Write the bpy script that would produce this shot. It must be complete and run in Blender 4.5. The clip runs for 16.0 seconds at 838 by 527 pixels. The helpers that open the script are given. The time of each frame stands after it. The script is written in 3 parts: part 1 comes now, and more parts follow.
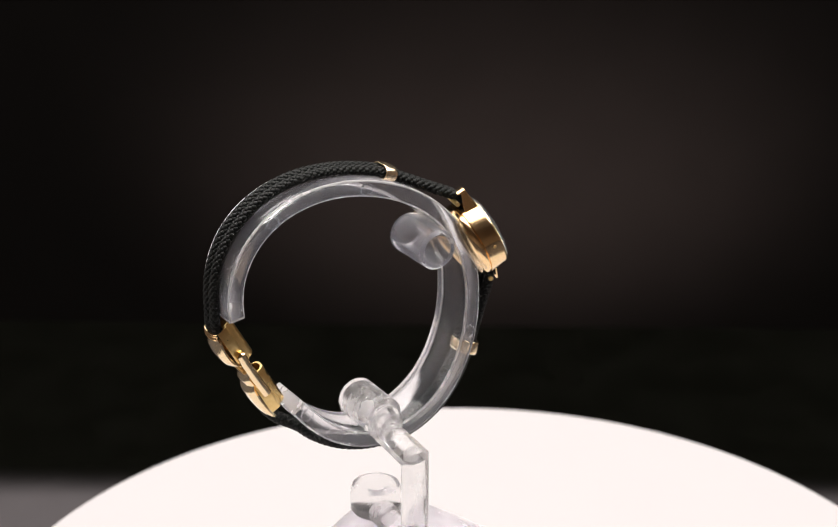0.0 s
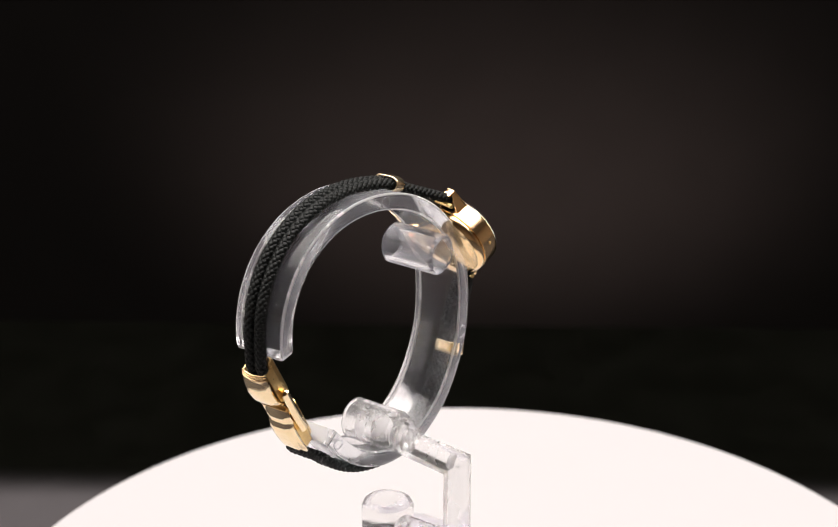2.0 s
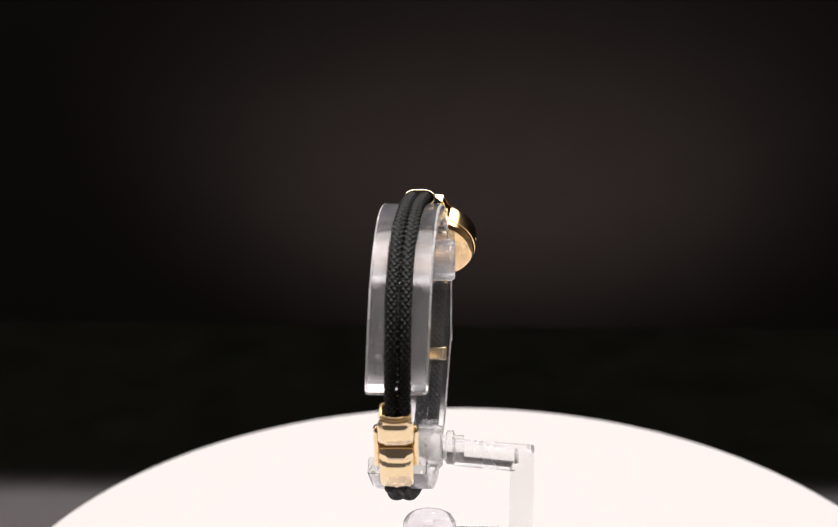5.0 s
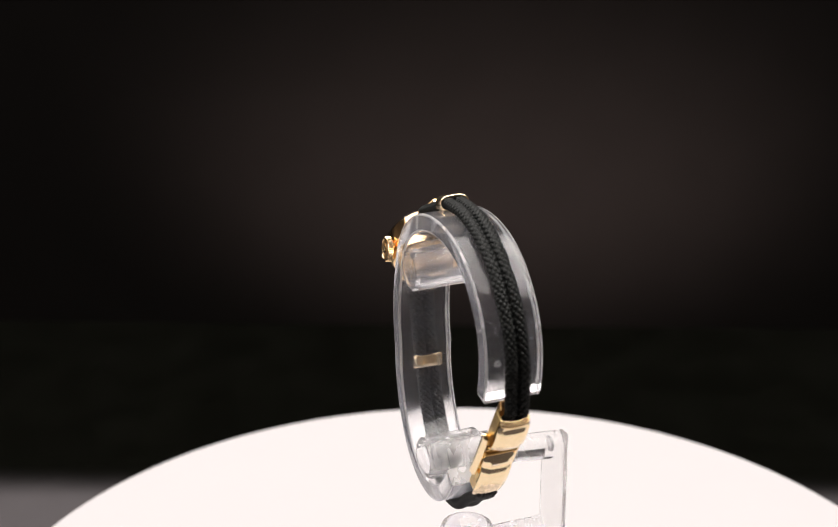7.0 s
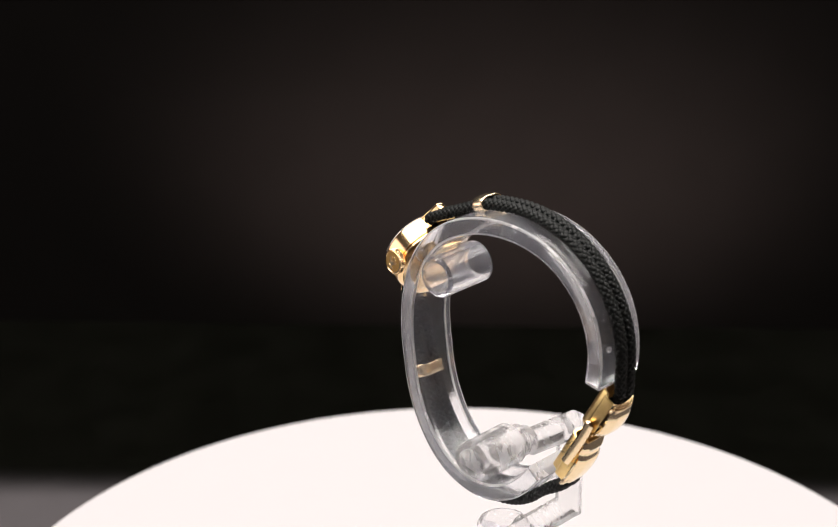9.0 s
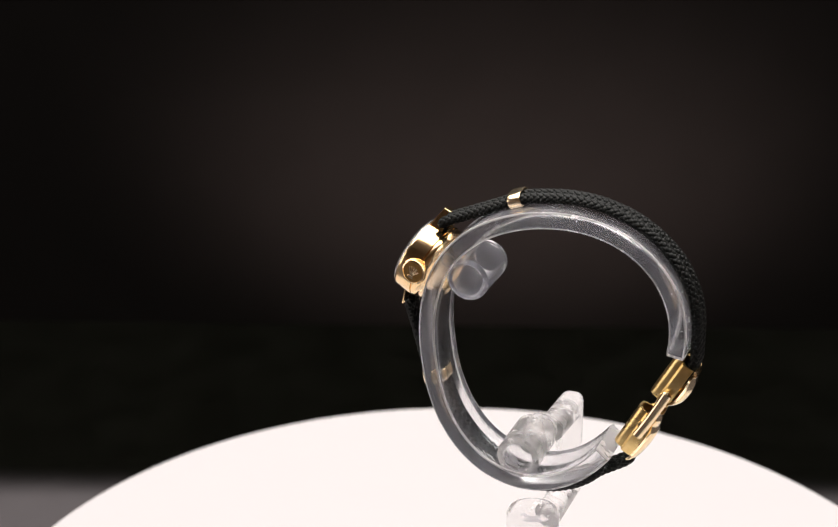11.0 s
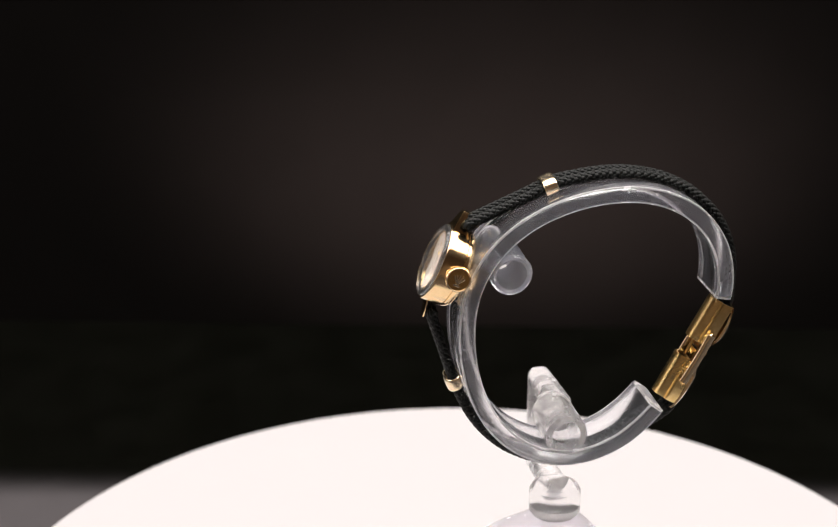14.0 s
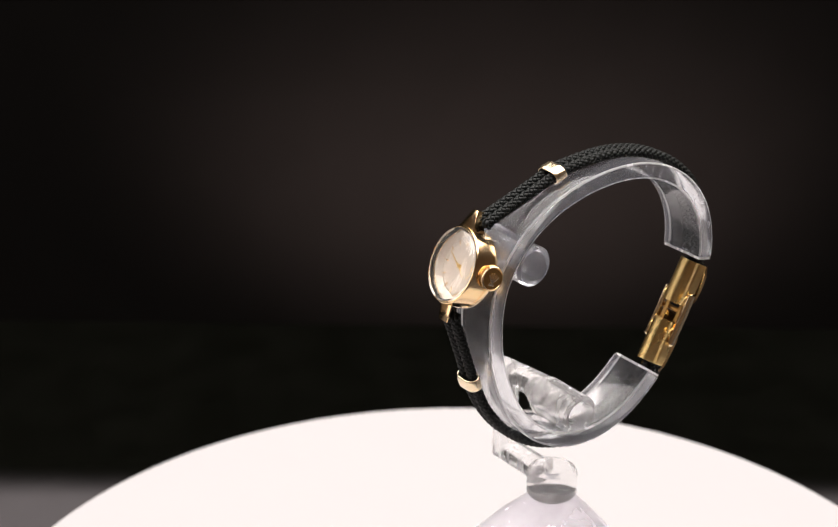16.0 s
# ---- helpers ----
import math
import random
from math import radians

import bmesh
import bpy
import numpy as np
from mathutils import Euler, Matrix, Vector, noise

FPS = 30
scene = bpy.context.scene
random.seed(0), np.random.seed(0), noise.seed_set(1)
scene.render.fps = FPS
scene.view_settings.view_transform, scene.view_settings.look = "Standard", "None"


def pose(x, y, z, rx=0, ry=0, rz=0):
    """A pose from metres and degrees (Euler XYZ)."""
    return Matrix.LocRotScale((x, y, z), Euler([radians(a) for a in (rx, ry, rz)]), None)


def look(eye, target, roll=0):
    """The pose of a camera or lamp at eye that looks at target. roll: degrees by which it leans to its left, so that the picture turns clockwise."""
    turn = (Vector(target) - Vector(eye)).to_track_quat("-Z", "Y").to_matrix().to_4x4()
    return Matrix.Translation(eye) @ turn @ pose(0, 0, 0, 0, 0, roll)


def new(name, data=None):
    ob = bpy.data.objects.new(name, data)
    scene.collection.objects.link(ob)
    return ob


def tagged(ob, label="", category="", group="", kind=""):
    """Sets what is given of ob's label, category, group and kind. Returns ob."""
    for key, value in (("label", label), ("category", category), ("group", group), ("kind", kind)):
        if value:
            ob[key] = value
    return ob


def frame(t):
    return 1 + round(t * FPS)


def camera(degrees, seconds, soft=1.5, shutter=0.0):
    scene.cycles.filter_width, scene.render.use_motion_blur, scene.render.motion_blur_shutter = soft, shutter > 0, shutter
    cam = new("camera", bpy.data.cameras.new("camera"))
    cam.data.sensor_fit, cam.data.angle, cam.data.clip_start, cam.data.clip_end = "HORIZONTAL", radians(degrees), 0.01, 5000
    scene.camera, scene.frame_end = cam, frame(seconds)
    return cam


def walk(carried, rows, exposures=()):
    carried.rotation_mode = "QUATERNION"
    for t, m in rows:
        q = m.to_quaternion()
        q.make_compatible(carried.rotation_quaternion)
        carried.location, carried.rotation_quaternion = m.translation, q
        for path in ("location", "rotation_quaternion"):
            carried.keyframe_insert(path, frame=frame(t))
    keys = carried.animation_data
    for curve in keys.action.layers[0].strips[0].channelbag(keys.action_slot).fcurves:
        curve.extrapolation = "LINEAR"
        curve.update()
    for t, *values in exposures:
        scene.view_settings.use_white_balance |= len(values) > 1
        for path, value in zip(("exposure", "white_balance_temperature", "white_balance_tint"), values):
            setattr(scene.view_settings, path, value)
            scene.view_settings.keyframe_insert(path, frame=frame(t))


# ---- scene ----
# ---------------------------------------------------------------- camera
PITCH, YAW, ROLL = 22.917, -1.594, -0.05
EYE = Vector((0.0, -0.3326, 0.2245))
cam = camera(24.96, 16.0, soft=1.05)
cam.data.dof.use_dof = True
cam.data.dof.focus_distance = 0.352
cam.data.dof.aperture_fstop = 23.0
AIM = EYE + Vector((math.sin(radians(YAW)) * math.cos(radians(PITCH)),
                    math.cos(radians(YAW)) * math.cos(radians(PITCH)), -math.sin(radians(PITCH))))
walk(cam, [(0.0, look(EYE, AIM, ROLL)), (16.0, look(EYE, AIM, ROLL))])

# ---------------------------------------------------------------- world and lamps
world = bpy.data.worlds.new("studio_world")
scene.world = world
world.use_nodes = True
world.node_tree.nodes["Background"].inputs["Color"].default_value = (0.9, 0.93, 1.0, 1)
world.node_tree.nodes["Background"].inputs["Strength"].default_value = 0.002


def area(name, eye, target, sx, sy, watts, colour):
    lamp = bpy.data.lights.new(name, "AREA")
    lamp.shape, lamp.size, lamp.size_y = "RECTANGLE", sx, sy
    lamp.energy, lamp.color = watts, colour
    ob = new(name, lamp)
    ob.matrix_world = look(eye, target)
    return ob


# the softbox over the turntable, the low side softbox, and the small background lamp
area("overhead_softbox", (0.0, 0.13, 0.62), (0.0, 0.13, 0.0), 1.25, 0.68, 15.0, (1.0, 0.95, 0.91))
area("side_softbox", (-0.62, -0.06, 0.13), (0.0, 0.0, 0.09), 0.36, 0.34, 0.7, (1.0, 0.95, 0.91))
spot = bpy.data.lights.new("background_lamp", "SPOT")
spot.energy, spot.color = 50.0, (1.0, 0.79, 0.75)
spot.spot_size, spot.spot_blend, spot.shadow_soft_size = radians(22.2), 1.0, 0.06
spot_ob = new("background_lamp", spot)
spot_ob.matrix_world = look((0.02, 0.55, -0.62), (0.02, 1.0, -0.261)) @ Matrix.Diagonal((2.7, 1.0, 1.0, 1.0))

SPIN = 11.502          # degrees the platter turns in a second
HEADING = 33.0         # where the stand points at the start


# ---------------------------------------------------------------- materials
def node_material(name):
    m = bpy.data.materials.new(name)
    m.use_nodes = True
    return m, m.node_tree.nodes, m.node_tree.links, m.node_tree.nodes["Principled BSDF"]


def noise_node(nodes, links, scale, detail=4.0, stretch=None):
    co = nodes.new("ShaderNodeTexCoord")
    n = nodes.new("ShaderNodeTexNoise")
    n.inputs["Scale"].default_value, n.inputs["Detail"].default_value = scale, detail
    if stretch:
        mp = nodes.new("ShaderNodeMapping")
        mp.inputs["Scale"].default_value = stretch
        links.new(co.outputs["Object"], mp.inputs["Vector"])
        links.new(mp.outputs["Vector"], n.inputs["Vector"])
    else:
        links.new(co.outputs["Object"], n.inputs["Vector"])
    return n


def ramp(nodes, links, src, lo, hi, a=0.3, b=0.7):
    r = nodes.new("ShaderNodeValToRGB")
    r.color_ramp.elements[0].position, r.color_ramp.elements[1].position = a, b
    r.color_ramp.elements[0].color, r.color_ramp.elements[1].color = lo, hi
    links.new(src, r.inputs["Fac"])
    return r


def bump(nodes, links, src, bsdf, strength, distance):
    b = nodes.new("ShaderNodeBump")
    b.inputs["Strength"].default_value, b.inputs["Distance"].default_value = strength, distance
    links.new(src, b.inputs["Height"])
    links.new(b.outputs["Normal"], bsdf.inputs["Normal"])
    return b


def simple(name, c0, c1, rough, metal=0.0, scale=400.0, bump_strength=0.1, bump_distance=0.0001, rough_var=0.05, stretch=None, spec=0.5):
    m, nodes, links, p = node_material(name)
    p.inputs["Specular IOR Level"].default_value = spec
    n = noise_node(nodes, links, scale, 5.0, stretch)
    r = ramp(nodes, links, n.outputs["Fac"], (*c0, 1), (*c1, 1))
    links.new(r.outputs["Color"], p.inputs["Base Color"])
    n2 = noise_node(nodes, links, scale * 0.13, 3.0)
    g = nodes.new("ShaderNodeMapRange")
    g.inputs["To Min"].default_value, g.inputs["To Max"].default_value = max(0.0, rough - rough_var), rough + rough_var
    links.new(n2.outputs["Fac"], g.inputs["Value"])
    links.new(g.outputs["Result"], p.inputs["Roughness"])
    p.inputs["Metallic"].default_value = metal
    if bump_strength:
        bump(nodes, links, n.outputs["Fac"], p, bump_strength, bump_distance)
    return m


def acrylic(name, haze, rough, tint=(0.97, 0.97, 0.985), scratch=0.12, ior=1.49, milk=(0.97, 0.95, 0.96)):
    """Clear moulded acrylic with fine scratches and a slight milky haze."""
    m, nodes, links, p = node_material(name)
    p.inputs["Base Color"].default_value = (*tint, 1)
    p.inputs["Transmission Weight"].default_value = 1.0
    p.inputs["IOR"].default_value = ior
    n = noise_node(nodes, links, 260.0, 5.0, (1.0, 1.0, 0.25))
    fine = noise_node(nodes, links, 2600.0, 2.0)
    g = nodes.new("ShaderNodeMapRange")
    g.inputs["From Min"].default_value, g.inputs["From Max"].default_value = 0.35, 0.75
    g.inputs["To Min"].default_value, g.inputs["To Max"].default_value = rough * 0.5, rough * 1.6
    links.new(n.outputs["Fac"], g.inputs["Value"])
    links.new(g.outputs["Result"], p.inputs["Roughness"])
    bump(nodes, links, fine.outputs["Fac"], p, scratch, 0.00006)
    d = nodes.new("ShaderNodeBsdfTranslucent")
    d.inputs["Color"].default_value = (*milk, 1)
    d2 = nodes.new("ShaderNodeBsdfDiffuse")
    d2.inputs["Color"].default_value = (*milk, 1)
    dm = nodes.new("ShaderNodeMixShader")
    links.new(d.outputs["BSDF"], dm.inputs[1])
    links.new(d2.outputs["BSDF"], dm.inputs[2])
    f = nodes.new("ShaderNodeMapRange")
    f.inputs["To Min"].default_value, f.inputs["To Max"].default_value = haze * 0.85, haze * 1.2
    links.new(n.outputs["Fac"], f.inputs["Value"])
    mix = nodes.new("ShaderNodeMixShader")
    links.new(f.outputs["Result"], mix.inputs["Fac"])
    links.new(p.outputs["BSDF"], mix.inputs[1])
    links.new(dm.outputs["Shader"], mix.inputs[2])
    links.new(mix.outputs["Shader"], nodes["Material Output"].inputs["Surface"])
    return m


GOLD = simple("polished_gold", (0.93, 0.67, 0.36), (0.96, 0.71, 0.41), 0.17, 1.0, 900.0, 0.02, 0.00003, 0.03)
GOLD_SOFT = simple("worn_inner_gold", (0.84, 0.59, 0.24), (0.93, 0.68, 0.31), 0.29, 1.0, 900.0, 0.42, 0.00012, 0.06)
GOLD_PALE = simple("pale_gold", (0.93, 0.74, 0.46), (0.96, 0.78, 0.51), 0.15, 1.0, 900.0, 0.04, 0.00004, 0.05)
GOLD_SATIN = simple("satin_pale_gold", (0.93, 0.76, 0.52), (0.96, 0.80, 0.57), 0.25, 1.0, 900.0, 0.04, 0.00004, 0.05)
CORD = simple("black_braided_nylon", (0.0022, 0.0026, 0.0025), (0.0055, 0.0068, 0.0062), 0.50, 0.0, 5000.0, 0.3, 0.00005, 0.08, None, 0.24)
DIAL = simple("silvered_dial", (0.54, 0.465, 0.40), (0.64, 0.56, 0.49), 0.42, 0.3, 3000.0, 0.05, 0.00002, 0.04)
ACRYLIC_RING = acrylic("hazy_acrylic", 0.040, 0.12, (0.985, 0.985, 1.0), 0.10, 1.42, (0.87, 0.885, 1.0))
ACRYLIC_TUBE = acrylic("clear_acrylic_tube", 0.13, 0.09, (1.0, 0.998, 0.998), 0.12, 1.34, (0.87, 0.885, 1.0))
ACRYLIC_STAND = acrylic("clear_acrylic", 0.12, 0.22, (1.0, 0.998, 0.998), 0.14, 1.20)
ACRYLIC_HUB = acrylic("clear_acrylic_hub", 0.10, 0.20, (1.0, 0.998, 0.998), 0.12, 1.12)
ACRYLIC_BASE = acrylic("lilac_tinged_acrylic", 0.42, 0.22, (0.96, 0.945, 0.99), 0.12, 1.3, (0.94, 0.915, 0.95))
RING_SIDE = acrylic("matt_moulded_acrylic_side", 0.08, 0.17, (0.975, 0.98, 1.0), 0.12, 1.45, (0.87, 0.885, 1.0))
# strong haze on the bevels paints the ring's bright edge lines
RING_EDGE = acrylic("bright_line_acrylic_edge", 0.42, 0.25)
FROST = acrylic("frosted_acrylic_cut", 0.37, 0.30)
CRYSTAL = acrylic("watch_crystal", 0.015, 0.02, (0.99, 0.99, 0.99), 0.02)
TABLE = simple("black_velvet_cloth", (0.003, 0.003, 0.0022), (0.005, 0.005, 0.0038), 0.95, 0.0, 60.0, 0.1, 0.0005, 0.04, None, 0.0)
BENCH = simple("grey_bench", (0.045, 0.039, 0.042), (0.055, 0.048, 0.051), 0.7, 0.0, 40.0, 0.1, 0.0005, 0.08)
WALL = simple("dark_backdrop_cloth", (0.0076, 0.0068, 0.0064), (0.0084, 0.0075, 0.0071), 0.9, 0.0, 25.0, 0.05, 0.001, 0.05, None, 0.0)
ROOM = simple("studio_wall_paint", (0.60, 0.46, 0.35), (0.66, 0.51, 0.40), 0.9, 0.0, 20.0, 0.1, 0.002, 0.05, None, 0.1)
BLACK_PLASTIC = simple("black_plastic", (0.010, 0.010, 0.010), (0.016, 0.016, 0.016), 0.35, 0.0, 800.0, 0.05)


def edge_fade():
    """Black strip whose alpha fade paints a soft light falloff on the bench."""
    m, nodes, links, p = node_material("black_edge_fade")
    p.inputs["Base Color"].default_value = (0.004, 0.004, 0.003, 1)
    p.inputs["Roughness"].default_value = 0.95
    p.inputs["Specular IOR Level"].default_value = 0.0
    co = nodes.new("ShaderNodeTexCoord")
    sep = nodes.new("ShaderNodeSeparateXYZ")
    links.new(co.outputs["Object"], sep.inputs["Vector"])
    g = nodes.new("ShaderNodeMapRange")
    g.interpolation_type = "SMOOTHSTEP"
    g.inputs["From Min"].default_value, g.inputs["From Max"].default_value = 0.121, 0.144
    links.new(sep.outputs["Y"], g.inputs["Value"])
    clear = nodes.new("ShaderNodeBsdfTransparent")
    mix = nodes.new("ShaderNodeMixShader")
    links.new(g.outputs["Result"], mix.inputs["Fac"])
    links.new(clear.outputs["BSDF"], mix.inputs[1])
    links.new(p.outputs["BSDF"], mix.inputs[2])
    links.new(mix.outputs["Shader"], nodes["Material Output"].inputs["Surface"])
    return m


FADE = edge_fade()
# darker gold: the stamped crown end, and painted shade inside the clasp
DARK_GOLD = simple("darkened_gold", (0.40, 0.23, 0.08), (0.50, 0.30, 0.11), 0.38, 1.0, 1500.0, 0.1, 0.00005, 0.05)


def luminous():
    """White plate with an even emission added over a low base colour."""
    m, nodes, links, p = node_material("emissive_white_plate")
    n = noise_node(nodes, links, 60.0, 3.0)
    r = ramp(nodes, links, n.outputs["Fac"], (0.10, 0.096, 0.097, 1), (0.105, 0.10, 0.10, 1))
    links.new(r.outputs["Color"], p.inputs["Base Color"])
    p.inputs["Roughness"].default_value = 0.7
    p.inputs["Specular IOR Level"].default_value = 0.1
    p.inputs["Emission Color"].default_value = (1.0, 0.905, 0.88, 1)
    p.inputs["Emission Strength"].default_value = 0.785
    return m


PLATE = luminous()

# ---------------------------------------------------------------- mesh helpers (millimetres in, metres out)
MM = 0.001


def part(name, bm, material, parent=None, label="", smooth=True, angle=40.0):
    """Links a bmesh as one mesh object under a thing or a part."""
    bmesh.ops.recalc_face_normals(bm, faces=bm.faces)
    bmesh.ops.scale(bm, vec=(MM, MM, MM), verts=bm.verts)
    me = bpy.data.meshes.new(name)
    if smooth:
        for f in bm.faces:
            f.smooth = True
        for e in bm.edges:
            if len(e.link_faces) == 2 and e.calc_face_angle(0.0) > radians(angle):
                e.smooth = False
    bm.to_mesh(me)
    bm.free()
    me.materials.append(material)
    ob = new(name, me)
    ob.parent = parent
    if label:
        tagged(ob, label=label)
    return ob


def empty(name, m):
    ob = new(name)
    ob.empty_display_size = 0.01
    ob.matrix_world = m
    return ob


def lathe(profile, m=None, segs=64, bm=None):
    """A body of revolution about z from (radius, height) pairs, closed where the radius is zero."""
    bm = bm or bmesh.new()
    m = m or Matrix.Identity(4)
    rings = []
    for r, h in profile:
        if r < 1e-6:
            rings.append([bm.verts.new(m @ Vector((0, 0, h)))])
        else:
            rings.append([bm.verts.new(m @ Vector((r * math.cos(2 * math.pi * k / segs), r * math.sin(2 * math.pi * k / segs), h)))
                          for k in range(segs)])
    for a, b in zip(rings, rings[1:]):
        for k in range(segs):
            j = (k + 1) % segs
            if len(a) == 1 and len(b) == 1:
                continue
            if len(a) == 1:
                bm.faces.new((a[0], b[k], b[j]))
            elif len(b) == 1:
                bm.faces.new((a[k], b[0], a[j]))
            else:
                bm.faces.new((a[k], b[k], b[j], a[j]))
    return bm


def sweep(sections, close_ends=True, closed=False, bm=None):
    """A skin over a row of point loops of equal count."""
    bm = bm or bmesh.new()
    loops = [[bm.verts.new(p) for p in s] for s in sections]
    pairs = list(zip(loops, loops[1:])) + ([(loops[-1], loops[0])] if closed else [])
    n = len(loops[0])
    for a, b in pairs:
        for k in range(n):
            j = (k + 1) % n
            bm.faces.new((a[k], a[j], b[j], b[k]))
    if close_ends and not closed:
        bm.faces.new(loops[0])
        bm.faces.new(loops[-1])
    return bm


def rounded_rect(w, h, r, n=4):
    pts = []
    for cx, cy, a0 in ((w / 2 - r, h / 2 - r, 0), (-w / 2 + r, h / 2 - r, 90), (-w / 2 + r, -h / 2 + r, 180), (w / 2 - r, -h / 2 + r, 270)):
        for k in range(n + 1):
            a = radians(a0 + 90 * k / n)
            pts.append((cx + r * math.cos(a), cy + r * math.sin(a)))
    return pts


def box(x0, x1, y0, y1, z0, z1, m=None, bevel=0.15, bm=None):
    """A bevelled block in the space of m."""
    b2 = bmesh.new()
    bmesh.ops.create_cube(b2, size=1.0)
    for v in b2.verts:
        v.co = Vector(((x0 + x1) / 2 + v.co.x * (x1 - x0), (y0 + y1) / 2 + v.co.y * (y1 - y0), (z0 + z1) / 2 + v.co.z * (z1 - z0)))
    if bevel:
        bmesh.ops.bevel(b2, geom=b2.edges[:], offset=bevel, segments=2, affect="EDGES", profile=0.5)
    if m:
        bmesh.ops.transform(b2, matrix=m, verts=b2.verts)
    if bm is None:
        return b2
    me = bpy.data.meshes.new("scratch")
    b2.to_mesh(me)
    b2.free()
    bm.from_mesh(me)
    bpy.data.meshes.remove(me)
    return bm


def axis_frame(origin, x, y, z):
    return Matrix(((x[0], y[0], z[0], origin[0]), (x[1], y[1], z[1], origin[1]), (x[2], y[2], z[2], origin[2]), (0, 0, 0, 1)))


# ---------------------------------------------------------------- the room
def slab(name, x0, x1, y0, y1, z0, z1, material, label="", bevel=0.0):
    bm = box(x0 * 1000, x1 * 1000, y0 * 1000, y1 * 1000, z0 * 1000, z1 * 1000, bevel=bevel)
    ob = part(name, bm, material, smooth=False)
    return tagged(ob, label=label, kind="structure")


slab("floor", -1.5, 1.5, -1.4, 1.1, -0.80, -0.75, TABLE, "dark studio floor")
slab("ceiling", -1.5, 1.5, -1.4, 1.1, 1.40, 1.45, ROOM, "unlit studio ceiling")
slab("wall_north", -1.5, 1.5, 1.0, 1.06, -0.748, 1.398, WALL, "dark cloth backdrop wall, softly lit in the middle")
slab("wall_south", -1.5, 1.5, -1.36, -1.30, -0.748, 1.398, ROOM, "unlit studio wall")
slab("wall_east", 1.44, 1.50, -1.298, 0.998, -0.748, 1.398, ROOM, "unlit studio wall")
slab("wall_west", -1.50, -1.44, -1.298, 0.998, -0.748, 1.398, ROOM, "unlit studio wall")


def build_table():
    t = empty("studio_table", pose(0, 0, -0.040))
    tagged(t, "grey studio table in the dark, under the turntable", "table")
    part("tabletop", box(-700, 700, -600, 236, -30, 0, bevel=2.0), BENCH, t, "matt grey table top")
    for x in (-640, 640):
        for y in (-540, 180):
            part("leg", box(x - 25, x + 25, y - 25, y + 25, -710, -30.5, bevel=2.0), BLACK_PLASTIC, t)
    return t


build_table()


def build_cloth():
    """Black cloth added over the far part of the table, down behind its edge."""
    c = bmesh.new()
    rows = []
    path = [(145.0, 0.6), (151.0, 2.2), (180.0, 2.0), (234.0, 2.2), (240.0, 0.0), (241.5, -8.0), (242.5, -120.0), (246.0, -330.0)]
    n = 90
    for y, z in path:
        rows.append([])
        for k in range(n + 1):
            x = -720 + 1440 * k / n
            wave = 3.0 * math.sin(x * 0.021 + 1.0) + 1.5 * math.sin(x * 0.063) if y < 147 else 0.0
            fold = (4.0 * math.sin(x * 0.03) + 4.2) * min(1.0, max(0.0, -z / 120.0))
            rows[-1].append((x, y + wave + fold, z))
    top = [[c.verts.new(p) for p in r] for r in rows]
    for a, b in zip(top, top[1:]):
        for k in range(n):
            c.faces.new((a[k], a[k + 1], b[k + 1], b[k]))
    bmesh.ops.solidify(c, geom=c.faces[:], thickness=0.5)
    ob = part("black_cloth", c, TABLE)
    ob.matrix_world = pose(0, 0, -0.040)
    tagged(ob, "matt black cloth with an added fading edge, spread over the table", "cloth")
    # added strip: its fade puts the table's soft light falloff into alpha
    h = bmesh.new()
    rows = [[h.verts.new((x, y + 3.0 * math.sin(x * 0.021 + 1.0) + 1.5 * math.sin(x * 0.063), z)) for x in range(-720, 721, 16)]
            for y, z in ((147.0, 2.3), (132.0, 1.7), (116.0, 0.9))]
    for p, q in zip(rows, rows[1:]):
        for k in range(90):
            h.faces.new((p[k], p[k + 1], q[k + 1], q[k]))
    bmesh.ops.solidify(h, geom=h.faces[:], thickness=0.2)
    part("fade_strip", h, FADE, ob, "added black strip, its fade painting a soft light falloff")
    return ob


build_cloth()


# ---------------------------------------------------------------- turntable
def build_turntable():
    base = empty("turntable", pose(0, 0, -0.040))
    tagged(base, "motor turntable with a round white platter, given an even glow", "turntable")
    part("housing", lathe([(0, 0), (82, 0), (84, 2), (84, 26), (82, 28.5), (0, 28.5)], segs=96), BLACK_PLASTIC, base, "black plastic drive housing")
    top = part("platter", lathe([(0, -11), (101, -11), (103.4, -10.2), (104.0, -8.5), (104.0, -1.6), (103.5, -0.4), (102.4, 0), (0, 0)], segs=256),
               PLATE, base, "round white plate with an added even glow")
    top.matrix_basis = pose(0, 0, 0.040)
    return top


PLATTER = build_turntable()

# ---------------------------------------------------------------- display stand
# stand space, in mm: x along the ring's plane towards the watch, y across the ring, z up
RING_C = (-21.5, 74.5)
RING_T = 3.2


def ring_radius(a):
    return (26.534 + 1.589 * math.cos(a) + 1.951 * math.sin(a) - 1.39 * math.cos(2 * a) - 2.562 * math.sin(2 * a)
            - 0.312 * math.cos(3 * a) + 1.057 * math.sin(3 * a) - 0.118 * math.cos(4 * a) + 0.105 * math.sin(4 * a))


def ring_point(a, off=0.0):
    """A point of the ring's outer face in the (x, z) plane, moved outwards by off."""
    def at(b):
        return Vector((RING_C[0] + ring_radius(b) * math.cos(b), RING_C[1] + ring_radius(b) * math.sin(b)))
    t = (at(a + 0.01) - at(a - 0.01)).normalized()
    return at(a) + Vector((t.y, -t.x)) * off


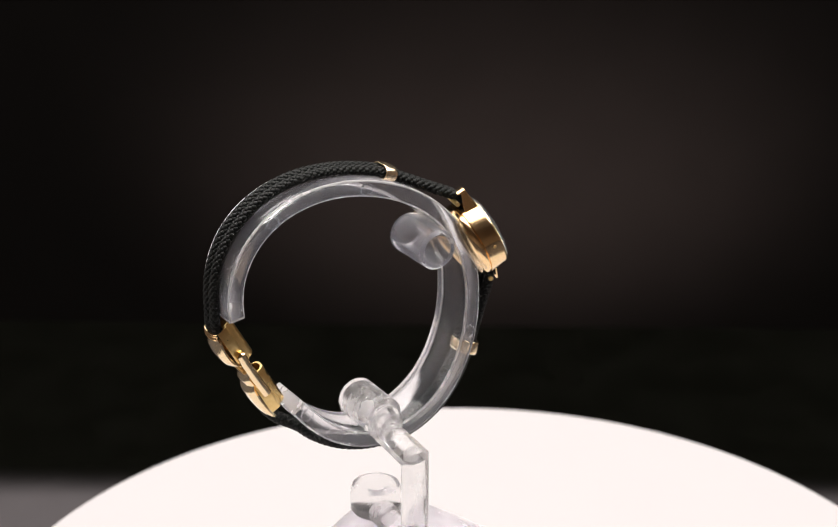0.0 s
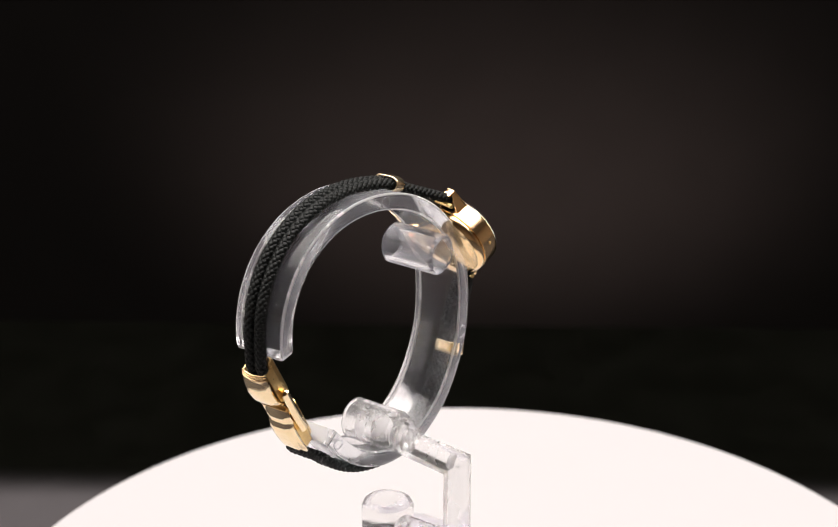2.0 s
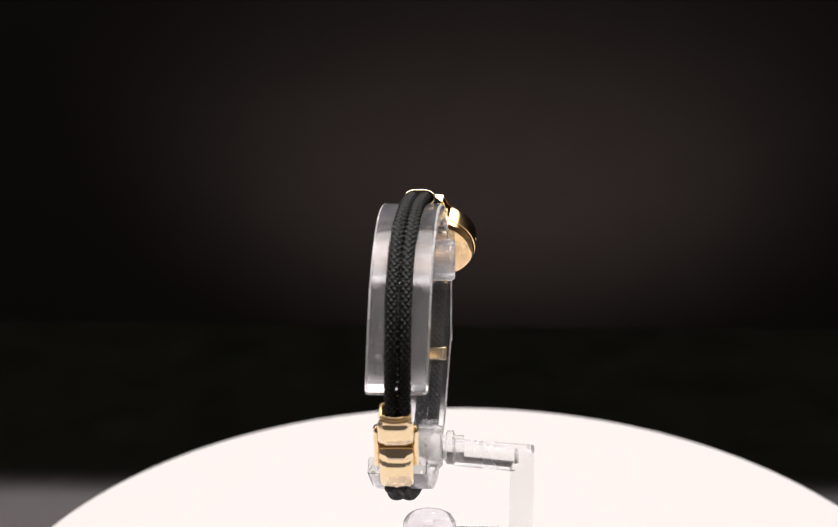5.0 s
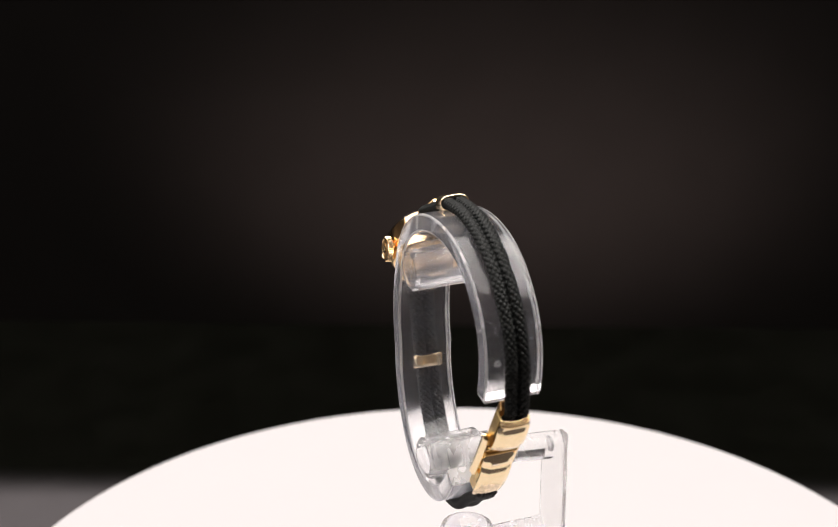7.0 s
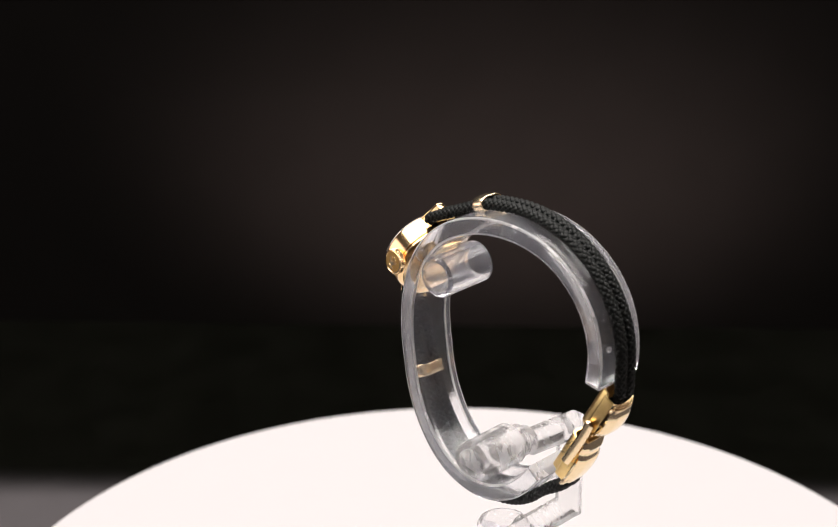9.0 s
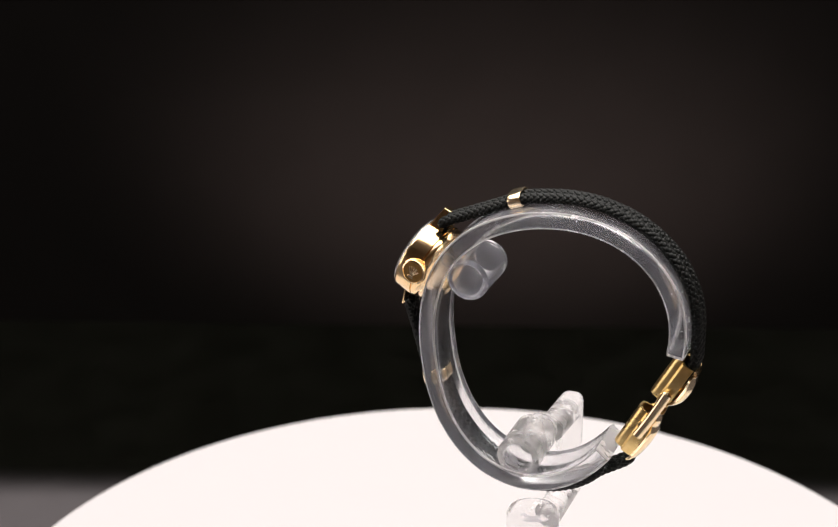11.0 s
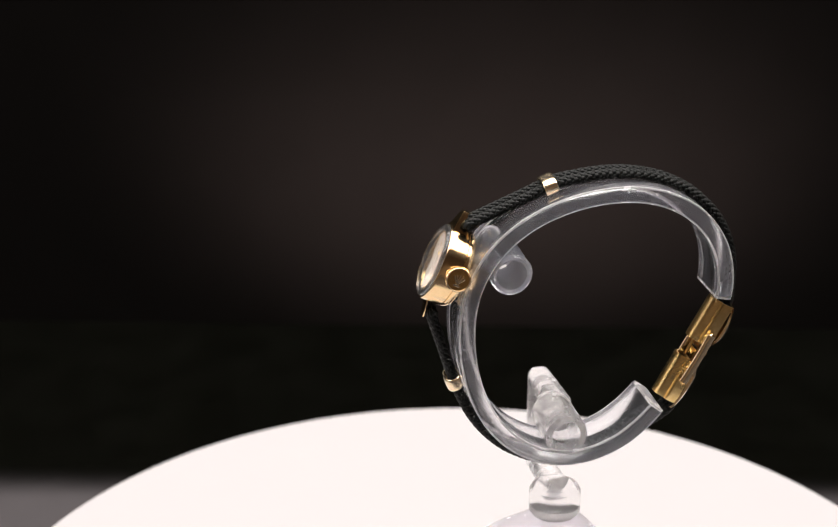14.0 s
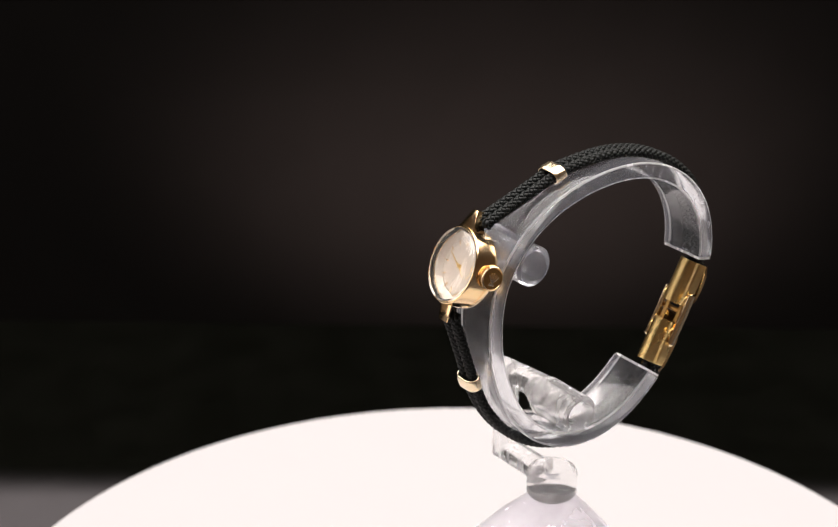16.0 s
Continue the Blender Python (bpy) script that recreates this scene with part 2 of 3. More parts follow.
def ring_mid(p):
    """How far across the ring's middle lies: it winds a little, like a screw."""
    a = math.degrees(math.atan2(p.y - RING_C[1], p.x - RING_C[0]))
    return float(np.interp(a, (-127, -100, -75, -45, -15, 20, 60, 90, 130, 168), (12.9, 11.75, 10.5, 9.1, 8.15, 8.2, 9.6, 10.75, 11.85, 12.6)))


def build_ring(parent):
    sections = []
    a0, a1, n = radians(-126.0), radians(167.5), 150
    sec = rounded_rect(10.6, RING_T, 0.35, 3)
    for k in range(n + 1):
        a = a0 + (a1 - a0) * k / n
        loop = []
        for across, depth in sec:
            p = ring_point(a, depth - RING_T / 2)
            loop.append((p.x, ring_mid(p) + across, p.y))
        sections.append(loop)
    ring = part("c_ring", sweep(sections), ACRYLIC_RING, parent, "open C-shaped hazy clear acrylic ring", angle=35)
    ring.data.materials.append(RING_SIDE)
    ring.data.materials.append(RING_EDGE)
    for f in ring.data.polygons:
        if abs(f.normal.y) > 0.97:
            f.material_index = 1
        # bevel faces take the painted bright line
        elif abs(f.normal.y) > 0.2:
            f.material_index = 2
    # frosted end caps; their milkiness also paints platter light refracted through the cut
    for a, step in ((a0, -1), (a1, 1)):
        loops = []
        for k in (0.15, 1.3):
            b = a + step * radians(k)
            loops.append([(p.x, ring_mid(p) + y * 0.97, p.y) for y, p in ((y, ring_point(b, d * 0.97 - RING_T / 2)) for y, d in sec)])
        part("cut_end", sweep(loops), FROST, ring, "rough frosted cut end of the ring, whitened for light caught in it")
    for deg, side in ((84.0, -1), (-15.0, -1), (-121.0, -1), (125.0, -1), (38.0, 1)):
        p = ring_point(radians(deg), -RING_T * 0.55)
        m = axis_frame((p.x, ring_mid(p) + side * 5.27, p.y), (1, 0, 0), (0, 0, -1), (0, 1, 0))
        bm = lathe([(1.05, -0.10), (1.2, -0.14), (1.35, -0.10), (1.35, 0.10), (1.2, 0.14), (1.05, 0.10), (1.05, -0.10)], m, 28)
        part("moulding_mark", bm, ACRYLIC_RING, ring)
    # a small ring mark and specks on the outer face near the upper end
    for deg, across, r in ((154.5, 3.2, 0.42),):
        p, t = ring_point(radians(deg), 0.02), ring_point(radians(deg + 1), 0.0) - ring_point(radians(deg - 1), 0.0)
        u = Vector((t.x, 0, t.y)).normalized()
        m = axis_frame((p.x, ring_mid(p) + across, p.y), u, Vector((0, 1, 0)), Vector((-u.z, 0, u.x)))
        part("moulding_mark", lathe([(r - 0.13, -0.05), (r, -0.09), (r + 0.13, -0.05), (r + 0.13, 0.05), (r, 0.09), (r - 0.13, 0.05), (r - 0.13, -0.05)], m, 20), FROST, ring)
    rng = np.random.RandomState(9)
    for k in range(11):
        p = ring_point(radians(rng.uniform(135, 160)), 0.01)
        h = rng.uniform(0.07, 0.13)
        m = Matrix.Translation((p.x, ring_mid(p) + rng.choice((-1, 1)) * rng.uniform(2.9, 4.7), p.y))
        part("nick", lathe([(0, -h), (h * 0.8, -h * 0.5), (h, 0), (h * 0.7, h * 0.6), (0, h)], m, 9), FROST, ring)
    rng = np.random.RandomState(4)
    for deg in (-96, -70, -38, -10, 4, 12, 22, 58, 101, 118, 143, 152, 160, 165):
        side = rng.choice((-1, 1))
        p = ring_point(radians(deg + rng.uniform(-3, 3)), -RING_T * rng.uniform(0.05, 0.9))
        m = Matrix.Translation((p.x, ring_mid(p) + side * 5.25, p.y)) @ Matrix.Rotation(rng.uniform(0, 3), 4, "X")
        h = rng.uniform(0.09, 0.19)
        part("nick", lathe([(0, -h), (h * 0.8, -h * 0.5), (h, 0), (h * 0.7, h * 0.6), (0, h)], m, 9), FROST, ring)
    return ring


def tube(cx, cz, y0, y1, r_out, r_in, name, material, parent, label):
    m = axis_frame((cx, 0, cz), (1, 0, 0), (0, 0, -1), (0, 1, 0))
    prof = [(r_in, y0 + 0.3), (r_in + 0.3, y0), (r_out - 0.5, y0), (r_out, y0 + 0.5), (r_out, y1 - 0.5), (r_out - 0.5, y1), (r_in + 0.3, y1), (r_in, y1 - 0.3)]
    bm = lathe(prof + [prof[0]], m, 48)
    bmesh.ops.remove_doubles(bm, verts=bm.verts, dist=1e-4)
    return part(name, bm, material, parent, label)


def build_stand():
    st = empty("watch_stand", pose(0, 0, 0, 0, 0, HEADING))
    tagged(st, "clear acrylic watch display stand with an open C ring", "display stand")
    build_ring(st)
    tube(-5.0, 86.8, 2.4, 14.1, 4.0, 2.9, "tube", ACRYLIC_TUBE, st, "short clear acrylic tube inside the ring")
    tube(-16.0, 53.1, 4.6, 15.9, 4.1, 2.8, "socket", ACRYLIC_STAND, st, "clear acrylic socket tube at the foot of the ring")
    # rod: round in the socket, then a bent square bar
    m = axis_frame((-16.4, 0, 53.1), (1, 0, 0), (0, 0, -1), (0, 1, 0))
    part("rod", lathe([(0, 0.6), (2.3, 0.6), (2.3, 2.2), (3.2, 2.6), (3.2, 3.8), (2.4, 4.2), (2.5, 9.0), (2.2, 9.4), (0, 9.4)], m, 40),
         ACRYLIC_STAND, st, "clear round rod with a collar")
    sec = rounded_rect(5.0, 4.5, 1.7, 5)
    yc, zt, zb = -10.4, 51.9, 34.0
    bend = lambda y, z, t: [(-18.2 + a, y - b * math.sin(t), z + b * math.cos(t)) for a, b in sec]
    sections = [bend(2.7, zt + 1.2, radians(-5))] + [bend(yc, zt, radians(45))] + [bend(yc, (zt + zb) / 2, radians(90))] + [bend(yc, zb, radians(135))] + [bend(2.6, zb, radians(180))]
    # square corners reach full size across the mitre
    for k in (1, 3):
        cy, cz = yc, (zt if k == 1 else zb)
        sections[k] = [(x, cy + (y - cy) * 1.38, cz + (z - cz) * 1.38) for x, y, z in sections[k]]
    part("post", sweep(sections), ACRYLIC_STAND, st, "clear square bar bent into a bracket", angle=30)
    m = axis_frame((-18.2, 0, zt + 0.2), (1, 0, 0), (0, 0, -1), (0, 1, 0))
    part("core", lathe([(0, -9.6), (1.0, -9.6), (1.2, -9.4), (1.2, -8.9), (0, -8.8)], m, 24), FROST, st, "rough grey end of the rod inside the bracket")
    k = Matrix.Translation((-16.6, 7.1, 0))
    part("knob", lathe([(0, 31.3), (3.0, 31.3), (4.6, 31.7), (5.1, 32.4), (5.1, 36.6), (4.7, 37.4), (3.6, 37.5), (1.7, 37.0), (1.2, 36.3), (0, 36.1)], k, 48),
         ACRYLIC_HUB, st, "clear round hub on top of the base")
    outer = [(2.9, 31.0), (5.4, 30.3), (8.0, 27.6), (11.5, 23.4), (16.0, 17.6), (20.5, 11.4), (24.5, 5.2), (26.6, 1.0), (26.8, 0.15)]
    inner = [(max(2.9, r - 0.7), max(0.15, z - 1.0)) for r, z in reversed(outer)]
    bell = lathe(outer + inner + outer[:1], None, 72)
    for v in bell.verts:          # the foot reaches further out under the watch
        v.co.x *= 1.75 if v.co.x > 0 and v.co.xy.length > 6 else 1.0
    bmesh.ops.transform(bell, matrix=k, verts=bell.verts)
    part("base", bell, ACRYLIC_BASE, st, "clear hollow bell-shaped base")
    return st


STAND = build_stand()

# ---------------------------------------------------------------- wristwatch
CASE_C = Vector((5.35, 5.95, 86.50))
TILT = radians(24.8)
SKEW = radians(-8.2)
AX = Vector((math.cos(TILT) * math.cos(SKEW), math.cos(TILT) * math.sin(SKEW), math.sin(TILT)))        # out of the dial
UP = Vector((-math.sin(TILT) * math.cos(SKEW), -math.sin(TILT) * math.sin(SKEW), math.cos(TILT)))      # towards twelve o'clock
ACROSS = Vector((-math.sin(SKEW), math.cos(SKEW), 0))                                                  # towards the crown
CASE = axis_frame(CASE_C - AX * 2.95, ACROSS, UP, AX) @ Matrix.Rotation(radians(5.0), 4, "Z")   # x across to the crown, y to twelve, z out of the dial
CORD_R = 1.08
FLAT = 0.86            # the cords lie a little flattened


def cord_mid(x, lower=False):
    if lower:
        return float(np.interp(-x, (-8.0, -3.0, 8.0, 16.0, 29.0, 36.0), (6.7, 7.15, 8.6, 10.2, 12.4, 12.75)))
    return float(np.interp(-x, (-5.0, 2.0, 13.5, 20.0, 26.0, 33.0, 39.0, 47.0), (6.7, 7.6, 9.15, 10.05, 10.7, 11.4, 11.9, 12.3)))


def smooth_path(points, step):
    """Catmull-Rom through (x, z) points, resampled at equal steps."""
    pts = [Vector(p) for p in points]
    pts = [2 * pts[0] - pts[1]] + pts + [2 * pts[-1] - pts[-2]]
    fine = []
    for i in range(1, len(pts) - 2):
        p0, p1, p2, p3 = pts[i - 1:i + 3]
        for k in range(24):
            t = k / 24
            fine.append(0.5 * ((2 * p1) + (p2 - p0) * t + (2 * p0 - 5 * p1 + 4 * p2 - p3) * t * t + (3 * p1 - p0 - 3 * p2 + p3) * t ** 3))
    fine.append(pts[-2])
    f = np.array([(p.x, p.y) for p in fine])
    s = np.concatenate([[0], np.cumsum(np.hypot(*np.diff(f, axis=0).T))])
    q = np.arange(0, s[-1], step)
    return np.stack([np.interp(q, s, f[:, 0]), np.interp(q, s, f[:, 1])], 1), q


def case_xz(h, radial):
    p = CASE_C + AX * (h - 2.95) + UP * radial
    return (p.x, p.z)


# the clasp's own frame: s down along it, q outwards
CL_O = Vector((-44.9, 0, 78.2))
CL_D = Vector((0.487, 0, -0.873))
CL_N = Vector((-0.873, 0, -0.487))
CL_MID = 12.75
CLASP = axis_frame(CL_O + Vector((0, CL_MID, 0)), CL_D, Vector((0, 1, 0)), CL_N)


def clasp_xz(s, q):
    p = CL_O + CL_D * s + CL_N * q
    return (p.x, p.z)


def upper_points():
    pts = [case_xz(3.3, 8.7), case_xz(3.0, 9.9)]
    pts += [tuple(Vector(case_xz(3.0, 9.9)).lerp(ring_point(radians(75), 1.1), f)) for f in (0.3, 0.65, 1.0)]
    pts += [tuple(ring_point(radians(a), 0.97)) for a in range(84, 164, 8)]
    pts += [tuple(ring_point(radians(166), 1.1)), clasp_xz(-0.6, 3.0), clasp_xz(2.4, 2.4)]
    return pts


def lower_points():
    pts = [case_xz(2.4, -8.6), case_xz(2.1, -9.8)]
    pts += [tuple(Vector(case_xz(2.1, -9.8)).lerp(ring_point(radians(-20), 1.3), f)) for f in (0.35, 0.7, 1.0)]
    pts += [tuple(ring_point(radians(a), 1.12)) for a in range(-26, -116, -8)]
    pts += [clasp_xz(23.4, 3.6), clasp_xz(21.4, 3.2), clasp_xz(18.8, 2.4)]
    return pts


def braid(name, points, side, parent, seed, lower=False):
    """One round cord of twelve strands that cross over and under."""
    xz, s = smooth_path(points, 0.13)
    tan = np.gradient(xz, axis=0)
    tan /= np.hypot(*tan.T)[:, None]
    nrm = np.stack([tan[:, 1], -tan[:, 0]], 1)
    rng = np.random.RandomState(seed)
    wob = np.interp(s, np.linspace(0, s[-1], 14), rng.normal(0, 0.05, 14))
    centre = np.stack([xz[:, 0], np.array([cord_mid(x, lower) for x in xz[:, 0]]) + side * 1.13 + wob, xz[:, 1]], 1)
    n3 = np.stack([nrm[:, 0], np.zeros(len(s)), nrm[:, 1]], 1)
    b3 = np.array([[0.0, 1.0, 0.0]]).repeat(len(s), 0)
    def skin(nm, loops, parent, caps=False):
        L, m = loops.shape[:2]
        idx = np.arange((L - 1) * m).reshape(L - 1, m)
        nxt = np.roll(idx, -1, axis=1)
        faces = np.stack([idx, nxt, nxt + m, idx + m], -1).reshape(-1, 4).tolist()
        if caps:
            faces += [list(range(m)), list(range((L - 1) * m, L * m))]
        me = bpy.data.meshes.new(nm)
        me.from_pydata((loops.reshape(-1, 3) * MM).tolist(), [], faces)
        me.polygons.foreach_set("use_smooth", [True] * len(me.polygons))
        me.materials.append(CORD)
        ob = new(nm, me)
        ob.parent = parent
        return ob

    turn = np.linspace(0, 2 * math.pi, 9)[:8]
    core = np.stack([centre + (n3 * (FLAT * math.cos(a)) + b3 * math.sin(a)) * (CORD_R - 0.45) for a in turn], 1)[::4]
    cord = tagged(skin(name, core, parent, True), label="round black braided nylon cord")
    n, pitch = 5, 6.4
    w = 2 * math.pi / pitch
    for direction in (1, -1):
        for k in range(n):
            ang = 2 * math.pi * k / n + direction * w * s
            r = CORD_R - 0.32 + direction * 0.18 * np.cos(n * w * s)
            rad = n3 * FLAT * np.cos(ang)[:, None] + b3 * np.sin(ang)[:, None]
            c = centre + rad * r[:, None]
            t = np.gradient(c, axis=0)
            t /= np.linalg.norm(t, axis=1)[:, None]
            across = np.cross(t, rad)
            across /= np.linalg.norm(across, axis=1)[:, None]
            skin("strand", np.stack([c + across * (0.47 * math.cos(a)) + rad * (0.28 * math.sin(a)) for a in np.linspace(0, 2 * math.pi, 7)[:6]], 1), cord)
    return cord


def keeper(x, z, tangent, parent, shift=0.0, length=2.6):
    """A thin gold band, slightly pinched between the two cords."""
    t = Vector((tangent[0], 0, tangent[1])).normalized()
    nrm = Vector((t.z, 0, -t.x))
    m = axis_frame((x, cord_mid(x) - shift, z), Vector((0, 1, 0)), nrm, t)
    n, h = 56, length / 2

    def loop(grow, d):
        pts = []
        for k in range(n):
            a = 2 * math.pi * k / n
            c, q = math.cos(a), math.sin(a)
            waist = 1.0 - 0.07 * math.exp(-(c / 0.34) ** 2)
            pts.append(m @ Vector(((2.56 + grow) * math.copysign(abs(c) ** 0.86, c), (1.34 + grow) * waist * math.copysign(abs(q) ** 0.8, q), d * h)))
        return pts

    secs = [loop(g, d) for g, d in ((-0.1, -0.97), (0.04, -1.0), (0.18, -0.96), (0.24, -0.84), (0.27, -0.4), (0.28, 0.0), (0.27, 0.4), (0.24, 0.84), (0.18, 0.96), (0.04, 1.0), (-0.1, 0.97))]
    return part("keeper", sweep(secs, closed=True), GOLD_SATIN, parent, "polished gold keeper band round both cords", angle=50)


def build_case(watch):
    body = lathe([(0, -0.35), (3.5, -0.25), (6.0, 0.05), (6.9, 0.35), (7.35, 0.85), (7.5, 1.4), (7.45, 1.75), (7.28, 1.86), (7.28, 1.94), (7.6, 2.05),
                  (7.6, 2.3), (7.5, 5.25), (7.46, 5.5), (7.36, 5.64), (7.24, 5.68), (7.15, 5.6), (7.1, 4.4), (6.4, 3.75), (6.4, 3.2), (0, 3.2)], CASE, 96)
    case = part("case", body, GOLD, watch, "round polished yellow gold case", angle=28)
    part("dial", lathe([(0, 3.36), (4.3, 3.36), (4.36, 3.30), (4.9, 3.30), (4.96, 3.36), (6.15, 3.30), (6.25, 3.22), (0, 3.22)], CASE, 72), DIAL, case, "silvery white dial with a sunken ring")
    part("flange", lathe([(5.55, 3.34), (5.75, 3.6), (6.5, 4.3), (6.85, 4.62), (6.85, 4.4), (6.3, 3.8), (5.9, 3.3), (5.55, 3.34)], CASE, 72), DIAL, case, "sloping silvery flange round the dial")
    for k in range(12):
        a = 2 * math.pi * k / 12
        m = CASE @ Matrix.Rotation(a, 4, "Z")
        ln = 1.15 if k % 3 == 0 else 0.85
        part("hour_marker", box(-0.10, 0.10, 5.35 - ln, 5.35, 3.30, 3.58, m, 0.03), GOLD_PALE, case, "slim gold hour marker")
    for name, turn, length, half, z in (("hour_hand", 122.0, 3.0, 0.22, 3.72), ("minute_hand", -62.0, 4.5, 0.17, 3.92)):
        bm = bmesh.new()
        m = CASE @ Matrix.Rotation(radians(-turn), 4, "Z")
        out = [(-half * 0.6, -0.8), (half * 0.6, -0.8), (half, 0.6), (0.02, length), (-0.02, length), (-half, 0.6)]
        lo = [bm.verts.new(m @ Vector((x, y, z))) for x, y in out]
        hi = [bm.verts.new(m @ Vector((x * 0.7, y, z + 0.10))) for x, y in out]
        bm.faces.new(lo), bm.faces.new(hi)
        for i in range(6):
            bm.faces.new((lo[i], lo[(i + 1) % 6], hi[(i + 1) % 6], hi[i]))
        part(name, bm, GOLD_SOFT, case, "slim pointed gold hand", smooth=False)
    part("hand_cap", lathe([(0, 4.12), (0.28, 4.1), (0.36, 4.0), (0.36, 3.4), (0, 3.4)], CASE, 20), GOLD_SOFT, case)
    crystal = part("crystal", lathe([(0, 7.0), (2.0, 6.97), (4.0, 6.86), (5.4, 6.7), (5.9, 6.6), (6.5, 6.42), (6.95, 6.1), (7.07, 5.8), (7.07, 4.7), (6.4, 4.7), (6.25, 5.3),
                                     (5.6, 5.75), (4.0, 6.0), (2.0, 6.1), (0, 6.14)], CASE, 96), CRYSTAL, case, "domed clear watch crystal")
    crystal.visible_shadow = False
    m = CASE @ Matrix.Translation((-7.53, 0.6, 3.9)) @ Matrix.Rotation(radians(-90), 4, "Y")
    part("stamp", lathe([(0, -0.1), (0.1, 0.02), (0.22, 0.06), (0.3, 0.02), (0.34, -0.1)], m, 16), GOLD_SOFT, case, "tiny stamped mark on the case side")
    # hooded lugs at twelve and six: a thin sloping front plate between two cheeks, open behind
    for sgn in (1, -1):
        tip, low, high = (11.0, 4.7, 5.45) if sgn > 0 else (10.7, 3.5, 4.2)
        root, end = (2.5, 0.85) if sgn > 0 else (2.1, 1.45)
        bm = bmesh.new()
        f = [bm.verts.new(CASE @ Vector((x, sgn * y, z))) for x, y, z in ((-root, 6.95, high), (root, 6.95, high), (end, tip, low), (-end, tip, low))]
        b = [bm.verts.new(CASE @ Vector((x, sgn * y, z))) for x, y, z in ((-root, 6.95, high - 0.3), (root, 6.95, high - 0.3), (end, tip - 0.1, low - 0.32), (-end, tip - 0.1, low - 0.32))]
        bm.faces.new(f), bm.faces.new(b)
        for i in range(4):
            bm.faces.new((f[i], f[(i + 1) % 4], b[(i + 1) % 4], b[i]))
        bmesh.ops.bevel(bm, geom=bm.edges[:], offset=0.08, segments=2, affect="EDGES", profile=0.5)
        lug = part("lug", bm, GOLD, case, "tapered gold hood that covers the cord ends")
        for side in (-1, 1) if sgn > 0 else ():
            bm = bmesh.new()
            tri = [(6.9, high - 0.32), (tip - 0.12, low - 0.34), (tip - 0.25, low - 0.95), (9.0, low - 1.6), (7.1, 2.6)]
            wide = [side * (root - 0.12 - (root - end) * (y - 6.95) / (tip - 6.95)) for y, z in tri]
            a = [bm.verts.new(CASE @ Vector((w, sgn * y, z))) for w, (y, z) in zip(wide, tri)]
            c = [bm.verts.new(CASE @ Vector((w - side * 0.28, sgn * y, z))) for w, (y, z) in zip(wide, tri)]
            bm.faces.new(a), bm.faces.new(c)
            for i in range(5):
                bm.faces.new((a[i], a[(i + 1) % 5], c[(i + 1) % 5], c[i]))
            part("cheek", bm, GOLD, lug, "gold side cheek of the hooded lug", smooth=False)
        part("lug_bar", lathe([(0, -2.0), (0.45, -2.0), (0.45, 2.0), (0, 2.0)],
                              CASE @ Matrix.Translation((0, sgn * 9.6, 2.0)) @ Matrix.Rotation(radians(90), 4, "Y"), 16), GOLD_SOFT, case)
        if sgn < 0:
            continue
        edge = (tip - 0.42, tip - 0.04)
        part("tip_plate", box(-end, end, edge[0], edge[1], low - 1.7, low - 0.1, CASE, 0.1), GOLD, lug, "folded-back end of the gold hood")
    # crown with a knurled rim and a raised fan on its end
    cm = CASE @ Matrix.Translation((7.35, 0.4, 2.1)) @ Matrix.Rotation(radians(90), 4, "Y")
    teeth = 40
    rings = []
    for r, h, amp in ((1.1, -0.3, 0), (1.1, 0.25, 0), (2.25, 0.35, 0.02), (2.36, 0.45, 0.08), (2.36, 1.3, 0.08), (2.25, 1.46, 0.02), (2.0, 1.54, 0), (1.9, 1.38, 0)):
        rings.append([cm @ Vector(((r + (amp if k % 2 else -amp)) * math.cos(math.pi * k / teeth), (r + (amp if k % 2 else -amp)) * math.sin(math.pi * k / teeth), h))
                      for k in range(2 * teeth)])
    crown = part("crown", sweep(rings), GOLD, case, "knurled gold winding crown", angle=25)
    part("face", lathe([(0, 1.45), (1.9, 1.45), (1.95, 1.40), (0, 1.40)], cm, 40), DARK_GOLD, crown, "dark stamped end of the crown")
    fan = bmesh.new()
    for k in range(5):
        box(-0.13, 0.13, 0.15, 2.15 - 0.12 * abs(k - 2), 1.36, 1.62, cm @ Matrix.Translation((0, -0.95, 0)) @ Matrix.Rotation(radians((k - 2) * 17), 4, "Z"), 0.04, fan)
    box(-0.62, 0.62, -1.3, -0.85, 1.36, 1.62, cm, 0.05, fan)
    part("emblem", fan, GOLD_PALE, crown, "raised plain fan of bars", smooth=False)
    return case


